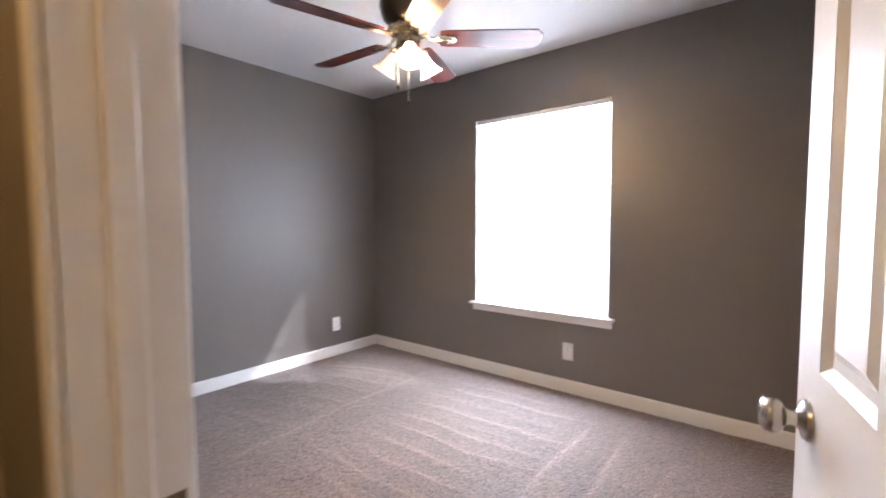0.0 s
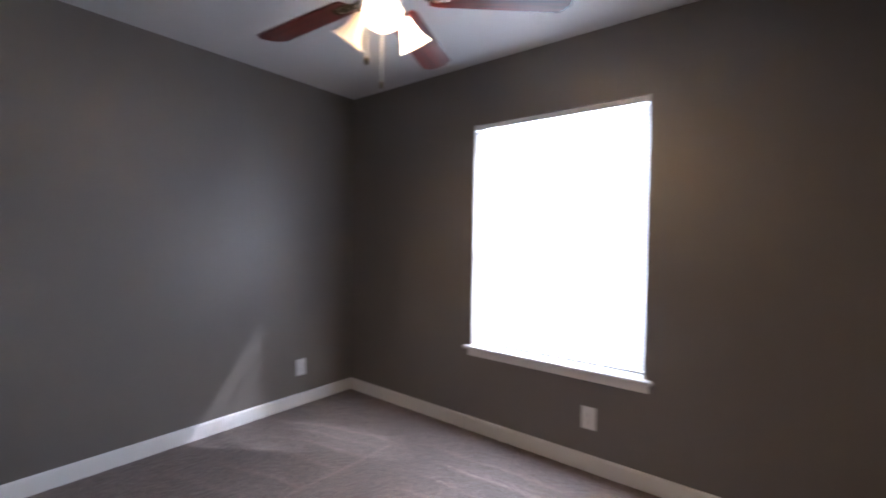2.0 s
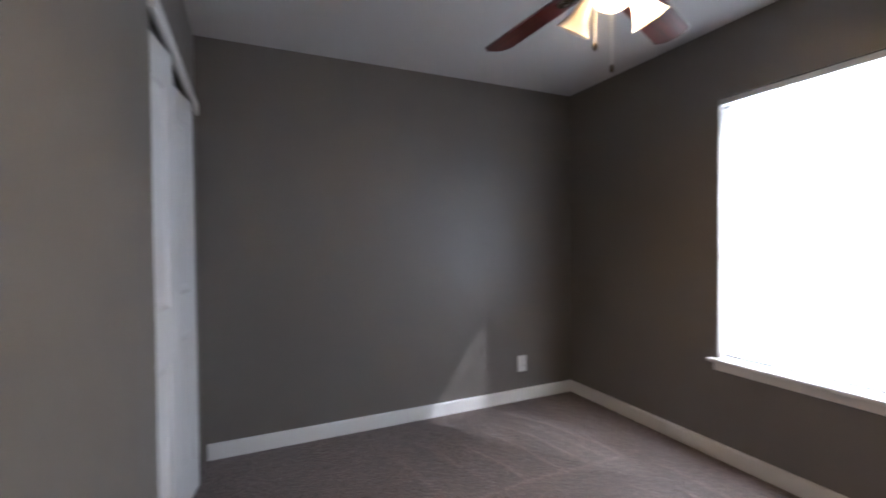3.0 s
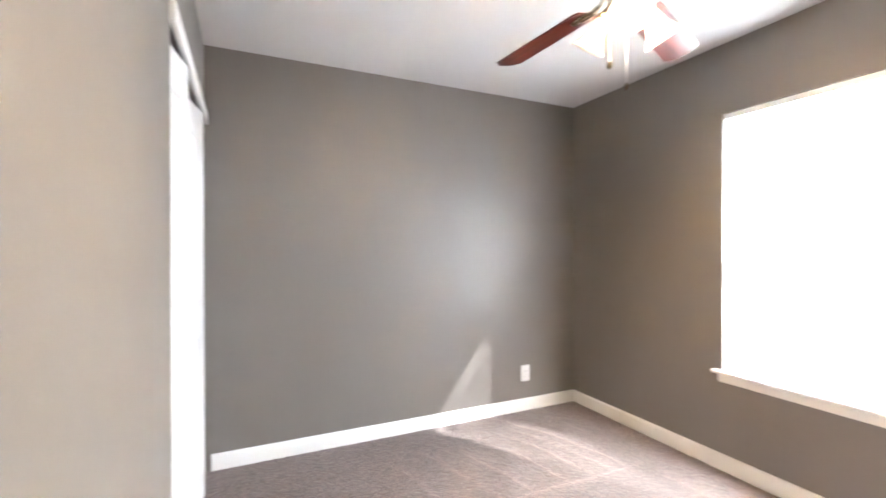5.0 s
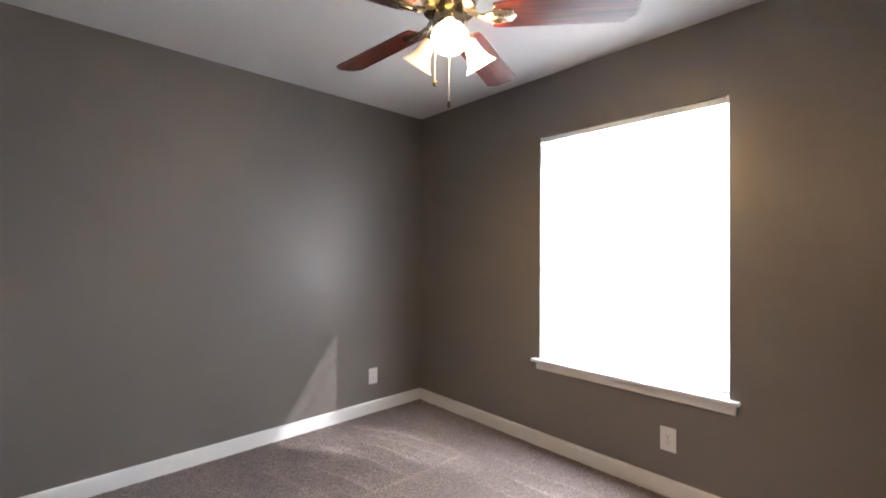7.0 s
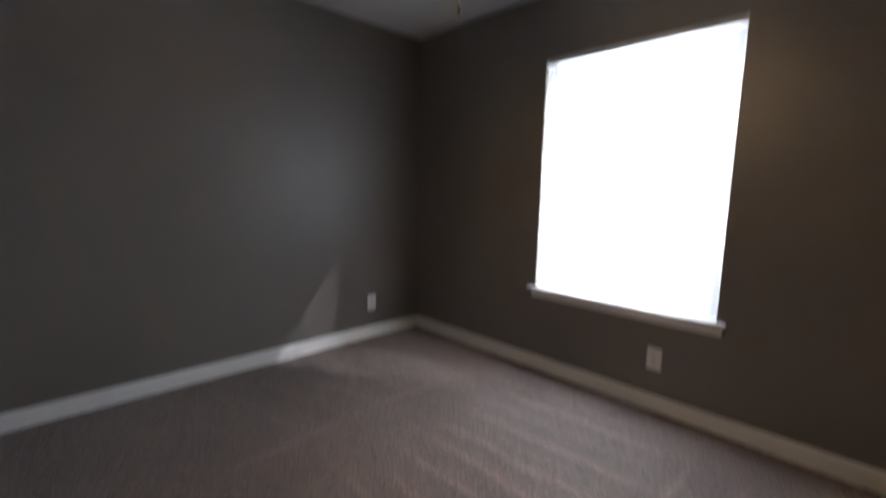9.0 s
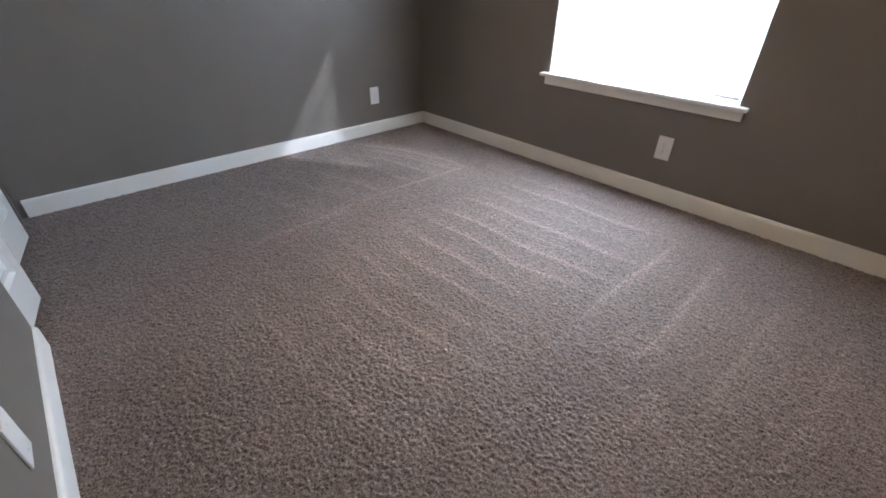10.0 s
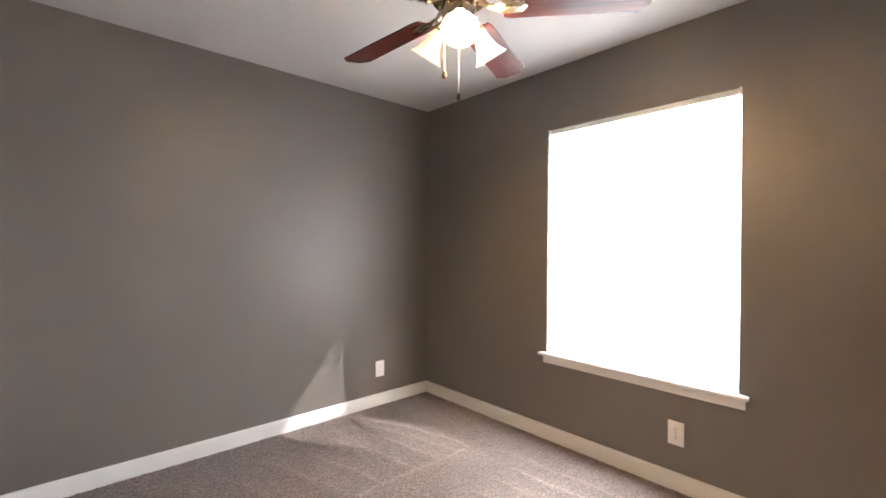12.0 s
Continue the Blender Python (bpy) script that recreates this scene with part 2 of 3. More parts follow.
# closet behind its doors, hall behind the doorway
bm = B()
box(bm, 0, -3.5, -0.1, CX1 + 0.4, -3.4, H)
box(bm, CX1 + 0.3, -3.4, -0.1, CX1 + 0.4, S - T, H)
tagged(part("wall_closet", bm, WOODIN), "plain off-white closet inside walls", "wall", kind="structure")
bm = B()
box(bm, HX0 - 0.1, HY, -0.1, HX0, S - T, H)
box(bm, W + T, HY, -0.1, W + T + 0.1, S - T, H)
box(bm, HX0 - 0.1, HY - 0.1, -0.1, W + T + 0.1, HY, H)
tagged(part("wall_hall", bm, HALL), "plain tan hall walls behind the doorway", "wall", kind="structure")
tagged(part("ceiling", box(B(), -T, -4.4, H, W + T + 0.2, 0.15, H + 0.12), CEIL), "white finely textured drywall ceiling", "ceiling", kind="structure")
tagged(part("ground", box(B(), -600, -600, -0.6, 600, 600, -0.5), GROUND), "green lawn ground outside the house", "ground", kind="structure")
tagged(part("floor", box(B(), -T, -4.4, -0.1, W + T + 0.2, 0.15, -0.012), WOODIN), "flat subfloor under the carpet", "floor", kind="structure")


# ---- carpet, a sheet of tufts ----
def carpet_sheet(x0, x1, y0, y1, step):
    nx, ny = int((x1 - x0) / step) + 1, int((y1 - y0) / step) + 1
    rng = np.random.default_rng(7)
    gx, gy = np.meshgrid(np.linspace(x0, x1, nx), np.linspace(y0, y1, ny))
    px = gx + rng.normal(0, step * 0.22, gx.shape)
    py = gy + rng.normal(0, step * 0.22, gx.shape)
    wob = 0.012 * np.sin(gx * 5.1 + 1.3 * np.sin(gy * 3)) + 0.007 * np.sin(gx * 13.0 + gy * 7)

    def fade(v, lo, hi, soft_by):
        return 1 / (1 + np.exp(-(v - lo) / soft_by)) / (1 + np.exp((v - hi) / soft_by))

    def stroke(across, along, lo, hi, width, trail):
        """One pass of the vacuum cleaner: a crisp pale edge that dies away to one side."""
        edge = np.where(across > 0, np.exp(-across / trail) * 0.55, 0.0) + np.exp(-(across / width) ** 2) * 0.6
        return edge * fade(along, lo, hi, 0.05)

    soft = np.zeros_like(gx)
    bend = 0.05 * (gx - 1.45) + 0.13 * np.clip(gx - 1.7, 0, 2) ** 2
    for y0, lo, hi, power in ((-0.33, 1.15, 2.1, 0.5), (-0.47, 1.40, 2.24, 0.9), (-0.63, 1.30, 2.2, 0.5), (-0.79, 1.42, 2.26, 1.0), (-0.90, 1.5, 2.1, 0.5),
                              (-1.00, 1.38, 2.24, 1.0), (-1.14, 1.40, 2.22, 0.9), (-1.30, 1.38, 2.06, 0.9), (-1.45, 1.5, 2.1, 0.7), (-1.60, 1.3, 2.2, 0.5),
                              (-1.75, 1.4, 2.3, 0.45), (-1.91, 1.6, 2.3, 0.4), (-2.12, 1.55, 2.2, 0.4)):
        soft = np.maximum(soft, power * stroke(gy - y0 - bend - wob, gx, lo, hi, 0.013, 0.045))
    for y0, lo, hi, power in ((-0.47, 0.06, 0.98, 0.9), (-0.58, 0.3, 0.97, 0.6), (-0.71, 0.36, 0.97, 0.8), (-0.88, 0.3, 0.98, 0.6), (-1.11, 0.5, 1.0, 0.7),
                              (-1.30, 0.35, 1.0, 0.4), (-1.55, 0.4, 1.0, 0.35)):
        soft = np.maximum(soft, power * stroke(gy - y0 - 0.17 * (gx - 0.97) + 0.22 * (gx - 0.97) ** 2 - wob, gx, lo, hi, 0.013, 0.05))
    for x0, lo, hi, power in ((2.38, -1.18, -0.46, 0.8), (2.60, -1.2, -0.46, 0.8), (2.84, -1.3, -0.55, 0.4), (3.06, -1.3, -0.6, 0.3)):
        soft = np.maximum(soft, power * stroke(gx - x0 - 0.02 * gy - wob, gy, lo, hi, 0.013, 0.03))
    soft = np.maximum(soft, 0.65 * stroke(gx - 0.985 - 0.05 * np.clip(-1.2 - gy, 0, 1) - wob, gy, -1.9, -0.38, 0.014, 0.03))
    blotch = 0.10 * np.sin(gx * 2.3 + 1.7 * np.sin(gy * 1.9)) * np.sin(gy * 2.9 + 1.1 * np.sin(gx * 2.1 + 1.0))
    pz = rng.normal(0, 0.0021, gx.shape) + 0.0025 * soft - 0.004
    edge = np.minimum.reduce([gx - x0, x1 - gx, gy - y0, y1 - gy])
    pz -= 0.004 * np.exp(-np.clip(edge, 0, 1) / 0.012)
    verts = np.stack([px, py, pz], -1).reshape(-1, 3).astype(np.float32)
    i = np.arange((ny - 1) * nx).reshape(ny - 1, nx)[:, :-1].ravel()
    quads = np.stack([i, i + 1, i + nx + 1, i + nx], -1).astype(np.int32)
    me = bpy.data.meshes.new("carpet")
    me.vertices.add(len(verts))
    me.vertices.foreach_set("co", verts.ravel())
    me.loops.add(quads.size)
    me.loops.foreach_set("vertex_index", quads.ravel())
    me.polygons.add(len(quads))
    me.polygons.foreach_set("loop_start", np.arange(0, quads.size, 4, dtype=np.int32))
    me.update(calc_edges=True)
    at = me.attributes.new("pile", 'FLOAT', 'POINT')
    tuft = rng.normal(0, 0.15, gx.shape) + soft + blotch
    at.data.foreach_set("value", tuft.ravel().astype(np.float32))
    me.materials.append(CARPET)
    return tagged(new("carpet", me), "taupe speckled cut-pile carpet with pale vacuum lines", "carpet", kind="structure")


carpet_sheet(0.0, W, S - 0.03, 0.0, 0.0046)
tagged(part("floor_hall", box(B(), HX0, HY, -0.011, W + T, S - 0.035, -0.003), CARPET), "taupe carpet of the hall", "carpet", kind="structure")


# ---- baseboards ----
def baseboard(x0, y0, x1, y1, nx, ny):
    """A board along the wall from one point to the other; (nx, ny) points into the room."""
    prof = ((0, -0.01), (0.013, -0.01), (0.013, 0.068), (0.0115, 0.076), (0.008, 0.083), (0.004, 0.086), (0, 0.086))
    bm = B()
    rows = [[bm.verts.new((x + nx * d, y + ny * d, z)) for d, z in prof] for x, y in ((x0, y0), (x1, y1))]
    k = len(prof)
    for i in range(k):
        bm.faces.new((rows[0][i], rows[0][(i + 1) % k], rows[1][(i + 1) % k], rows[1][i]))
    bm.faces.new(rows[0])
    bm.faces.new(rows[1][::-1])
    return tagged(part("baseboard", bm, TRIM, smooth=True), "white painted wooden baseboard along the carpet", "baseboard", kind="structure")


baseboard(0.013, 0, W - 0.013, 0, 0, -1)
baseboard(0, 0, 0, S + 0.03, 1, 0)
baseboard(W, 0, W, S, -1, 0)
baseboard(CX1, S, DX0 - 0.065, S, 0, 1)

# ---- window with its sill and blind ----
window = thing("window_1", "white vinyl single-hung window behind a closed blind", "window", kind="structure")
bm = B()
for a in ((WX0, 0.075, WZ0, WX0 + 0.04, 0.145, WZ1), (WX1 - 0.04, 0.075, WZ0, WX1, 0.145, WZ1),
          (WX0 + 0.04, 0.075, WZ0, WX1 - 0.04, 0.145, WZ0 + 0.045), (WX0 + 0.04, 0.075, WZ1 - 0.045, WX1 - 0.04, 0.145, WZ1)):
    box(bm, *a, bevel=0.003)
part("window_frame", bm, VINYL, window)
part("meeting_rail", box(B(), WX0 + 0.04, 0.122, 1.285, WX1 - 0.04, 0.143, 1.325, bevel=0.003), VINYL, window)
for z0, z1 in ((WZ0 + 0.045, 1.285), (1.325, WZ1 - 0.045)):
    pane = part("pane", box(B(), WX0 + 0.04, 0.130, z0, WX1 - 0.04, 0.134, z1), GLASS, window)
    pane.visible_shadow = False
bm = B()
prism(bm, ((WX0 - 0.045, -0.038), (WX1 + 0.045, -0.038), (WX1 + 0.045, 0.0), (WX1, 0.0), (WX1, 0.075), (WX0, 0.075), (WX0, 0.0), (WX0 - 0.045, 0.0)),
      WZ0 - 0.02, WZ0, bevel=0.005)
part("window_sill", bm, TRIM, window, "white painted wooden stool", smooth=True)
part("apron", box(B(), WX0 - 0.018, -0.016, WZ0 - 0.068, WX1 + 0.03, 0, WZ0 - 0.021, bevel=0.004, segs=2), TRIM, window, "white painted apron board")

blind = thing("window_blind", "white horizontal mini blind, lowered and closed, glowing with daylight", "blind")
part("headrail", box(B(), WX0 + 0.012, 0.004, WZ1 - 0.036, WX1 - 0.014, 0.040, WZ1 - 0.004, bevel=0.003), VINYL, blind)
part("bottom_rail", box(B(), WX0 + 0.012, 0.018, WZ0 + 0.018, WX1 - 0.012, 0.040, WZ0 + 0.032, bevel=0.003), VINYL, blind)
for x0, x1 in ((WX0 + 0.001, WX0 + 0.011), (WX1 - 0.013, WX1 - 0.001)):
    part("end_bracket", box(B(), x0, 0.0, WZ1 - 0.040, x1, 0.042, WZ1 - 0.001, bevel=0.002), VINYL, blind)
TILT = radians(-83)
bm = B()
prof = [(-0.0125, 0.0), (-0.006, 0.0012), (0.0, 0.0016), (0.006, 0.0012), (0.0125, 0.0)]
rows = []
for x in (WX0 + 0.010, WX1 - 0.010):
    rows.append([bm.verts.new((x, -(d * math.cos(TILT) - h * math.sin(TILT)), d * math.sin(TILT) + h * math.cos(TILT))) for d, h in prof])
for i in range(4):
    bm.faces.new((rows[0][i], rows[0][i + 1], rows[1][i + 1], rows[1][i]))
slat_mesh = part("slat", bm, SLAT, blind, smooth=True)
z = WZ0 + 0.046
slat_mesh.location = (0, 0.029, z)
while z + 0.0215 < WZ1 - 0.052:
    z += 0.0215
    s = new("slat", slat_mesh.data)
    s.parent = blind
    s.location = (random.uniform(-0.0035, 0.0035), 0.029 + random.uniform(-0.0004, 0.0004), z)
    s.rotation_euler = (radians(random.uniform(-1.2, 1.2)), 0, 0)
for x in (WX0 + 0.14, (WX0 + WX1) / 2, WX1 - 0.14):
    part("ladder_cord", tube(B(), [(x, 0.0135, WZ0 + 0.03), (x, 0.0135, WZ1 - 0.04)], 0.0008, 5), VINYL, blind)
part("tilt_wand", tube(B(), [(WX0 + 0.075, 0.006, WZ1 - 0.03), (WX0 + 0.072, 0.004, WZ1 - 0.45)], 0.004, 6), PLATE, blind, "clear plastic tilt wand", smooth=True)


# ---- wall plates ----
def wall_plate(m, sockets, label):
    p = thing("wall_outlet", label, "outlet", m, group="wall outlets")
    part("cover_plate", box(B(), -0.040, -0.0065, -0.063, 0.040, 0, 0.063, bevel=0.003, segs=2), PLATE, p, smooth=True)
    if sockets:
        for dz in (-0.0195, 0.0195):
            bm = B()
            prism(bm, [(0.0165 * math.copysign(min(1, abs(math.cos(a)) * 1.15), math.cos(a)), 0.0145 * math.sin(a)) for a in
                       [2 * math.pi * i / 20 for i in range(20)]], 0.0, 0.0018, bevel=0.0005)
            bmesh.ops.transform(bm, matrix=pose(0, -0.0065, dz, 90), verts=bm.verts[:])
            r = part("socket", bm, PLATE, p)
            bm = B()
            for dx, w, h in ((-0.006, 0.0022, 0.008), (0.006, 0.0022, 0.0065)):
                box(bm, dx - w / 2, -0.0088, dz + 0.0015 - h / 2 + 0.002, dx + w / 2, -0.0081, dz + 0.0015 + h / 2 + 0.002)
            lathe(bm, [(0.0001, 0.0), (0.0026, 0.0)], 10, pose(0, -0.0086, dz - 0.0075, 90))
            part("slots", bm, SLOT, r, "dark plug slots")
        part("screw", lathe(B(), [(0.003, 0.0), (0.0024, 0.0009), (0.0001, 0.001)], 10, pose(0, -0.0065, 0, 90)), NICKEL, p)
    else:
        for dz in (-0.042, 0.042):
            part("screw", lathe(B(), [(0.003, 0.0), (0.0024, 0.0009), (0.0001, 0.001)], 10, pose(0, -0.0065, dz, 90)), PLATE, p)
    return p


wall_plate(pose(2.042, 0, 0.292), True, "white duplex outlet plate below the window")
wall_plate(pose(0, -0.489, 0.284, 0, 0, 90), True, "white duplex outlet plate on taupe wall")
wall_plate(pose(1.925, S, 0.268, 0, 0, 180), False, "white blank plate on wall beside the closet")


# ---- panelled doors ----
def panel_door(bm_frame, w, h, th, cols, rows_z, stile):
    """Stiles and rails of a panelled leaf from x 0 to w; gives the panel fields."""
    inner = (w - stile * (cols + 1)) / cols
    fields = []
    for c in range(cols + 1):
        x = c * (inner + stile)
        box(bm_frame, x, -th / 2, 0, x + stile, th / 2, h)
    for c in range(cols):
        x = stile + c * (inner + stile)
        edges = [0] + [v for r in rows_z for v in r] + [h]
        for a, b in zip(edges[::2], edges[1::2]):
            box(bm_frame, x, -th / 2, a, x + inner, th / 2, b)
        fields += [(x, x + inner, a, b) for a, b in rows_z]
    return fields


def raised_panel(x0, x1, z0, z1, th):
    """A moulded field: sloping sides down to a groove, up to a flat middle, on both faces."""
    bm = B()
    for side in (-1, 1):
        steps = ((0.0, th / 2 - 0.001), (0.007, th / 2 - 0.006), (0.014, th / 2 - 0.011), (0.030, th / 2 - 0.011), (0.046, th / 2 - 0.004))
        rings = []
        for o, d in steps:
            rings.append([bm.verts.new((x, side * d, z)) for x, z in ((x0 + o, z0 + o), (x1 - o, z0 + o), (x1 - o, z1 - o), (x0 + o, z1 - o))])
        for a, b in zip(rings, rings[1:]):
            for i in range(4):
                bm.faces.new((a[i], a[(i + 1) % 4], b[(i + 1) % 4], b[i]))
        bm.faces.new(rings[-1])
    return bm


# ---- the open room door ----
LEAF_W, LEAF_H, LEAF_T = 0.735, 2.02, 0.035
OPEN = 101.3                                # the way the leaf points, from its hinge
door = thing("door_1", "white six-panel interior door standing open, satin nickel knob", "door",
             pose(DX1 - 0.01, S + 0.02, 0.014, 0, 0, OPEN), kind="structure")
bm = B()
fields = panel_door(bm, LEAF_W, LEAF_H, LEAF_T, 2, ((0.21, 0.78), (0.975, 1.62), (1.73, 1.91)), 0.112)
part("leaf", bm, DOORW, door)
for f in fields:
    part("door_panel", raised_panel(*f, LEAF_T), DOORW, door)
KZ = 0.885
for side in (-1, 1):
    turn = pose(LEAF_W - 0.070, side * LEAF_T / 2, KZ, -90 * side)
    knob = part("door_knob", lathe(B(), [(0.0001, 0.0), (0.033, 0.0), (0.033, 0.003), (0.030, 0.008), (0.018, 0.012), (0.0125, 0.016), (0.0115, 0.024),
                                         (0.013, 0.030), (0.022, 0.034), (0.027, 0.041), (0.0285, 0.049), (0.0265, 0.057), (0.021, 0.062),
                                         (0.013, 0.0645), (0.0001, 0.065)], 36, turn), NICKEL, door, "round satin nickel knob with rosette", smooth=True)
part("latch_plate", box(B(), LEAF_W, -0.0125, KZ - 0.028, LEAF_W + 0.0015, 0.0125, KZ + 0.028), NICKEL, door)
for z in (0.2, 1.0, 1.8):
    part("hinge", tube(B(), [(-0.006, -0.022, z - 0.045), (-0.006, -0.022, z + 0.045)], 0.0065, 10), NICKEL, door, smooth=True)

# jambs, stops and casing of the doorway
bm = B()
box(bm, DX0 - 0.02, S - T - 0.002, -0.01, DX0, S + 0.002, DH)
box(bm, DX1, S - T - 0.002, -0.01, DX1 + 0.02, S + 0.002, DH)
box(bm, DX0 - 0.02, S - T - 0.002, DH, DX1 + 0.02, S + 0.002, DH + 0.02)
box(bm, DX0, S - 0.075, -0.01, DX0 + 0.011, S - 0.040, DH, bevel=0.003)
box(bm, DX1 - 0.011, S - 0.075, -0.01, DX1, S - 0.040, DH, bevel=0.003)
box(bm, DX0 + 0.011, S - 0.075, DH - 0.011, DX1 - 0.011, S - 0.040, DH)
tagged(part("door_frame", bm, TRIM), "white painted door jamb with stop moulding", "door frame", kind="structure")
bm = B()
for y0, y1 in ((S + 0.0025, S + 0.014), (S - T - 0.014, S - T - 0.0025)):
    box(bm, DX0 - 0.062, y0, -0.01, DX0 - 0.006, y1, DH + 0.062, bevel=0.004, segs=2)
    box(bm, DX1 + 0.006, y0, -0.01, min(DX1 + 0.062, W - 0.002), y1, DH + 0.062, bevel=0.004, segs=2)
    box(bm, DX0 - 0.006, y0, DH + 0.006, DX1 + 0.006, y1, DH + 0.062, bevel=0.004, segs=2)
tagged(part("trim", bm, TRIM), "white painted door casing", "trim", kind="structure")
bm = B()
box(bm, DX0, S - 0.034, KZ - 0.077, DX0 + 0.0012, S - 0.003, KZ - 0.019)
tagged(part("strike_plate", bm, BRONZE), "small dark nickel strike plate on door jamb", "strike plate")

# ---- closet bifold doors ----
tagged(part("trim", box(B(), 0.002, S, 1.985, CX1 + 0.02, S + 0.020, 2.05, bevel=0.003), TRIM), "white painted fascia board above the closet doors", "trim", kind="structure")
tagged(part("closet_frame", box(B(), CX0, S - 0.06, 1.965, CX1, S - 0.03, CH), SLOT), "dark metal track above the closet doors", "closet track", kind="structure")
PW = (CX1 - CX0 - 0.016) / 4
fold = math.degrees(math.asin(0.05 / PW))
for pair, (px, sgn) in enumerate(((CX0 + 0.004, 1), (CX1 - 0.004, -1))):
    bif = thing("bifold_door", "white moulded-panel bifold closet door, slightly ajar", "closet door", pose(px, S - 0.044, 0.022), group="closet doors")
    for k in range(2):
        bm = B()
        fl = panel_door(bm, PW - 0.003, 1.935, 0.030, 1, ((0.16, 0.82), (1.0, 1.80)), 0.062)
        cosf = math.cos(radians(fold))
        start = 0 if k == 0 else PW * cosf
        ang = fold if k == 0 else -fold
        if sgn == 1:
            m = pose(start, 0 if k == 0 else 0.05, 0, 0, 0, ang)
        else:
            m = pose(-start, 0 if k == 0 else 0.05, 0, 0, 0, 180 - ang)
        leaf = part("leaf", bm, CLOSW, bif, at=m)
        for f in fl:
            part("door_panel", raised_panel(*f, 0.030), CLOSW, leaf)

# ---- ceiling fan with lamps ----
FX, FY = 1.792, -1.372
HUNG = Matrix.Translation((0, 0, -0.0975)) @ Matrix.Scale(1.074, 4)      # size and drop of the body under the rod
fan = thing("ceiling_fan", "brass ceiling fan with five cherry blades and three glass shades", "ceiling fan", pose(FX, FY, 0))
part("canopy", lathe(B(), [(0.0001, 2.44), (0.075, 2.44), (0.078, 2.43), (0.072, 2.40), (0.05, 2.375), (0.03, 2.368), (0.016, 2.36), (0.016, 2.34)], 36), BRONZE, fan, smooth=True)
motor = part("motor_housing", lathe(B(), [(0.02, 2.289), (0.05, 2.286), (0.095, 2.269), (0.118, 2.239), (0.125, 2.204), (0.125, 2.169), (0.116, 2.139),
                                          (0.095, 2.114), (0.07, 2.099), (0.06, 2.094), (0.0001, 2.094)], 48, HUNG), BRONZE, fan, "dark bronze motor housing with vent slots", smooth=True)
vent = B()
for i in range(32):
    a = 2 * math.pi * i / 32
    box(vent, 0.1245, -0.003, 2.176, 0.1275, 0.003, 2.199, matrix=HUNG @ Matrix.Rotation(a, 4, 'Z'))
part("vent_slots", vent, BRASS, motor)
part("rotor_ring", lathe(B(), [(0.06, 2.096), (0.088, 2.094), (0.092, 2.084), (0.088, 2.072), (0.062, 2.066), (0.0001, 2.066)], 40, HUNG), BRASS, fan, smooth=True)
part("switch_housing", lathe(B(), [(0.05, 2.067), (0.056, 2.059), (0.058, 2.024), (0.052, 1.999), (0.036, 1.989), (0.03, 1.974), (0.018, 1.962), (0.0001, 1.958)], 36, HUNG), BRASS, fan, smooth=True)


def blade_outline(r0, r1, w0, w1):
    return ((r0, -w0 / 2), (r0 + 0.03, -w0 / 2 - 0.006), (r1 - 0.036, -w1 / 2), (r1 - 0.03, -w1 / 2 + 0.003), (r1 - 0.002, -w1 / 2 + 0.034), (r1, -w1 / 2 + 0.04),
            (r1, w1 / 2 - 0.04), (r1 - 0.002, w1 / 2 - 0.034), (r1 - 0.03, w1 / 2 - 0.003), (r1 - 0.036, w1 / 2), (r0 + 0.03, w0 / 2 + 0.006), (r0, w0 / 2))


for k in range(5):
    ang = 39.8 + 72 * k
    base = pose(0, 0, 2.102, 0, 0, ang) @ pose(0, 0, 0, -12)
    bl = part("fan_blade", prism(B(), blade_outline(0.155, 0.647, 0.108, 0.142), 0.0, 0.006, bevel=0.0015), WOOD, fan, "cherry red wood blade", at=base)
    bm = B()
    prism(bm, ((0.122, -0.014), (0.145, -0.026), (0.18, -0.033), (0.222, -0.026), (0.238, 0), (0.222, 0.026), (0.18, 0.033), (0.145, 0.026), (0.122, 0.014)), -0.006, -0.0005, bevel=0.002)
    tube(bm, [(0.065, 0, 0.028), (0.085, 0, 0.018), (0.105, 0, 0.002), (0.130, 0, -0.003)], [0.013, 0.010, 0.010, 0.013], 10)
    prism(bm, ((0.150, -0.009), (0.205, -0.011), (0.214, 0), (0.205, 0.011), (0.150, 0.009), (0.143, 0)), -0.010, -0.0055, bevel=0.002)
    br = part("blade_bracket", bm, BRASS, bl, "polished brass blade bracket", smooth=True)

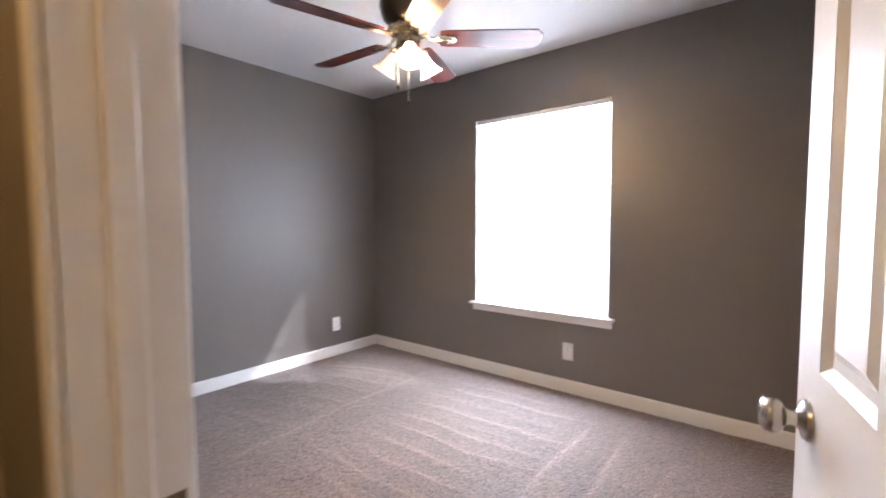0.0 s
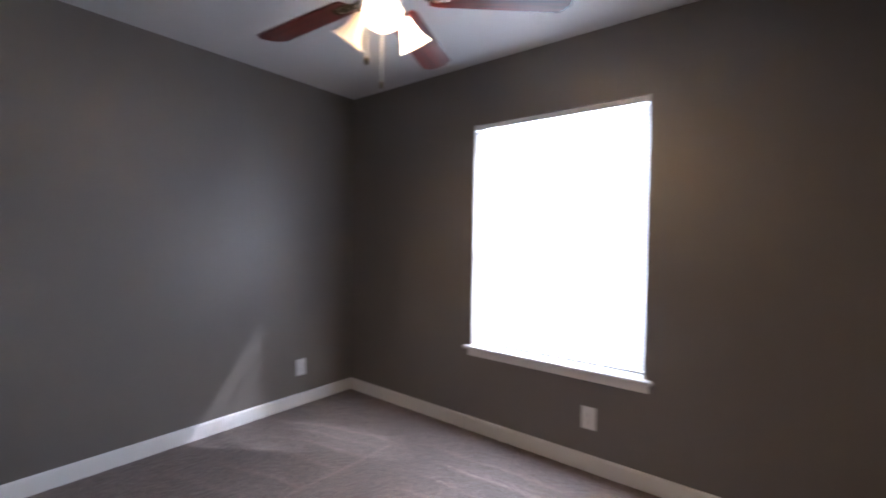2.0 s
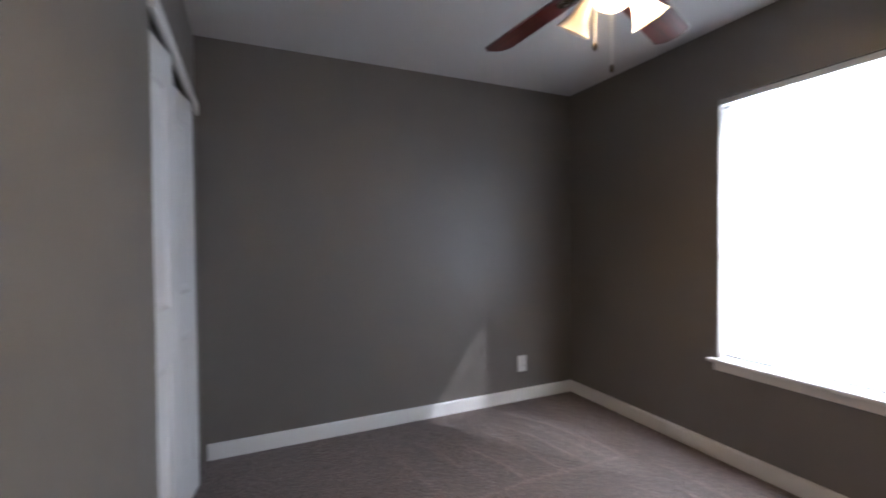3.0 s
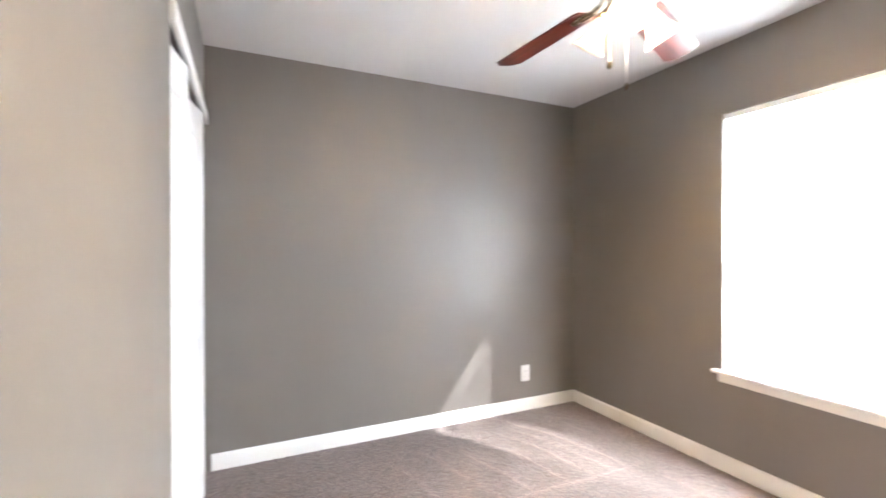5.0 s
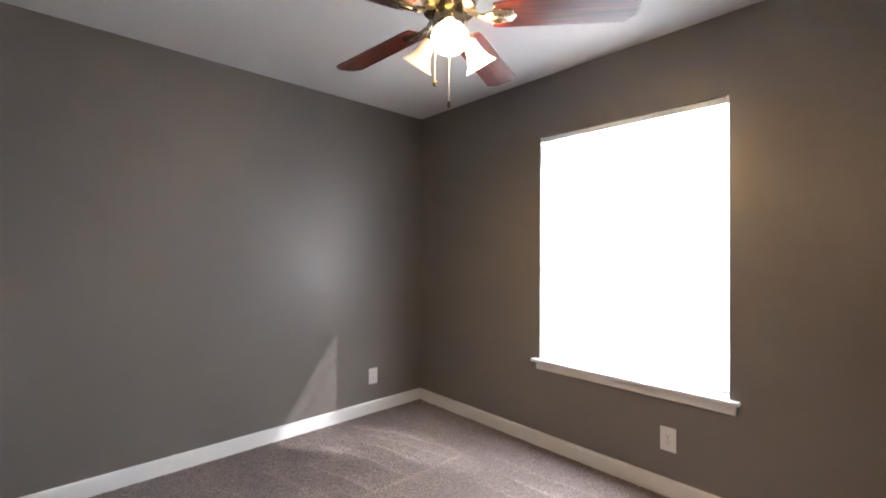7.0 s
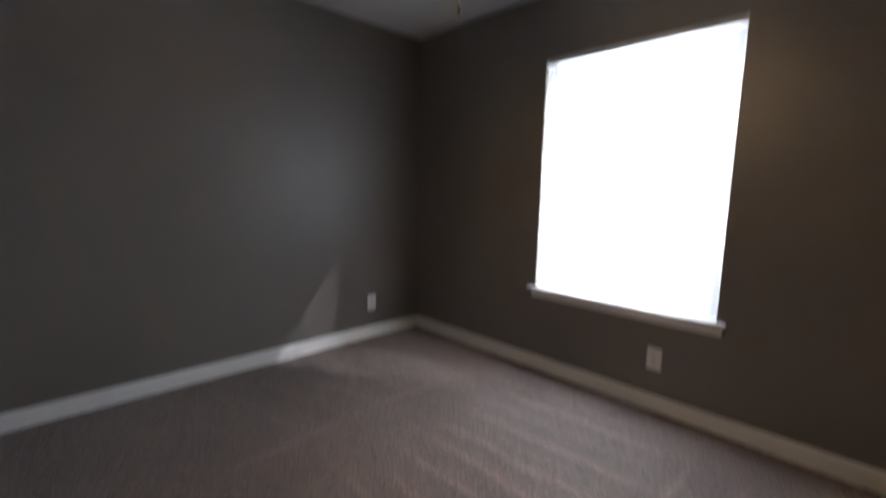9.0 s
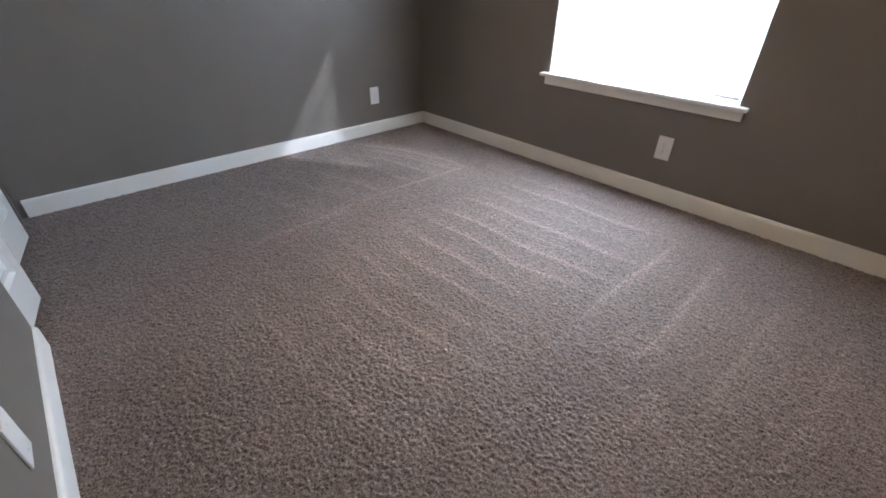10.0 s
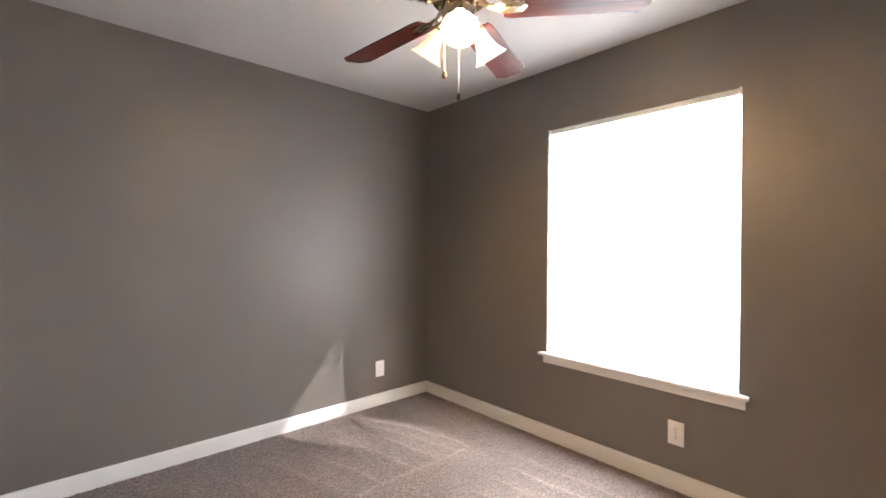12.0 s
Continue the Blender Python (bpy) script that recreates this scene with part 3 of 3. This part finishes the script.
for k in range(3):
    ang = -43 + 120 * k
    arm_m = HUNG @ pose(0, 0, 2.014, 0, 0, ang)
    bm = B()
    tube(bm, [(0.045, 0, 0.0), (0.062, 0, 0.004), (0.078, 0, -0.006), (0.084, 0, -0.024)], [0.011, 0.010, 0.012, 0.019], 12)
    arm = part("lamp_arm", bm, BRASS, fan, at=arm_m, smooth=True)
    tip = pose(0.078, 0, -0.022, 0, -34, 0) @ Matrix.Scale(0.81, 4)
    prof = [(0.021, 0.004), (0.024, -0.006), (0.030, -0.03), (0.036, -0.055), (0.048, -0.082), (0.064, -0.106), (0.071, -0.114), (0.0695, -0.114),
            (0.062, -0.105), (0.046, -0.081), (0.034, -0.055), (0.028, -0.03), (0.022, -0.006)]
    part("shade", lathe(B(), prof, 40, tip), SHADE, arm, "frosted white glass bell shade", smooth=True)
    part("bulb", lathe(B(), [(0.0001, -0.012), (0.011, -0.014), (0.013, -0.028), (0.021, -0.046), (0.024, -0.062), (0.021, -0.078), (0.012, -0.087), (0.0001, -0.09)], 24, tip), DEADBULB if k == 2 else BULB, arm, "unlit frosted bulb" if k == 2 else "lit warm bulb", smooth=True)


def pull_chain(x, y, z0, z1, r):
    bm = B()
    tube(bm, [(x, y, z0), (x, y, z1)], 0.0014, 6)
    z = z0
    while z > z1:
        bmesh.ops.create_icosphere(bm, subdivisions=1, radius=0.0026, matrix=Matrix.Translation((x, y, z)))
        z -= 0.0065
    bmesh.ops.transform(bm, matrix=HUNG, verts=bm.verts[:])
    c = part("pull_chain", bm, CHAIN, fan, "thin beaded pull chain")
    part("fob", lathe(B(), [(0.0001, z1 + 0.004), (r * 0.6, z1 + 0.002), (r, z1 - 0.006), (r, z1 - 0.014), (r * 0.5, z1 - 0.02), (0.0001, z1 - 0.021)], 14, HUNG @ Matrix.Translation((x, y, 0))), BRONZE, c, smooth=True)


pull_chain(0.0, 0.0, 1.965, 1.771, 0.006)
pull_chain(-0.034, -0.032, 1.995, 1.843, 0.008)

# ---- hall lamp ----
lamp = thing("ceiling_light", "lit flush dome light on the hall ceiling", "ceiling light", pose(2.75, -3.55, 0))
part("base", lathe(B(), [(0.0001, 2.44), (0.14, 2.44), (0.14, 2.425), (0.13, 2.42), (0.0001, 2.42)], 32), BRASS, lamp, smooth=True)
part("dome", lathe(B(), [(0.128, 2.42), (0.12, 2.39), (0.09, 2.36), (0.05, 2.345), (0.0001, 2.34)], 32), HALLGLOW, lamp, "glowing frosted glass dome", smooth=True)
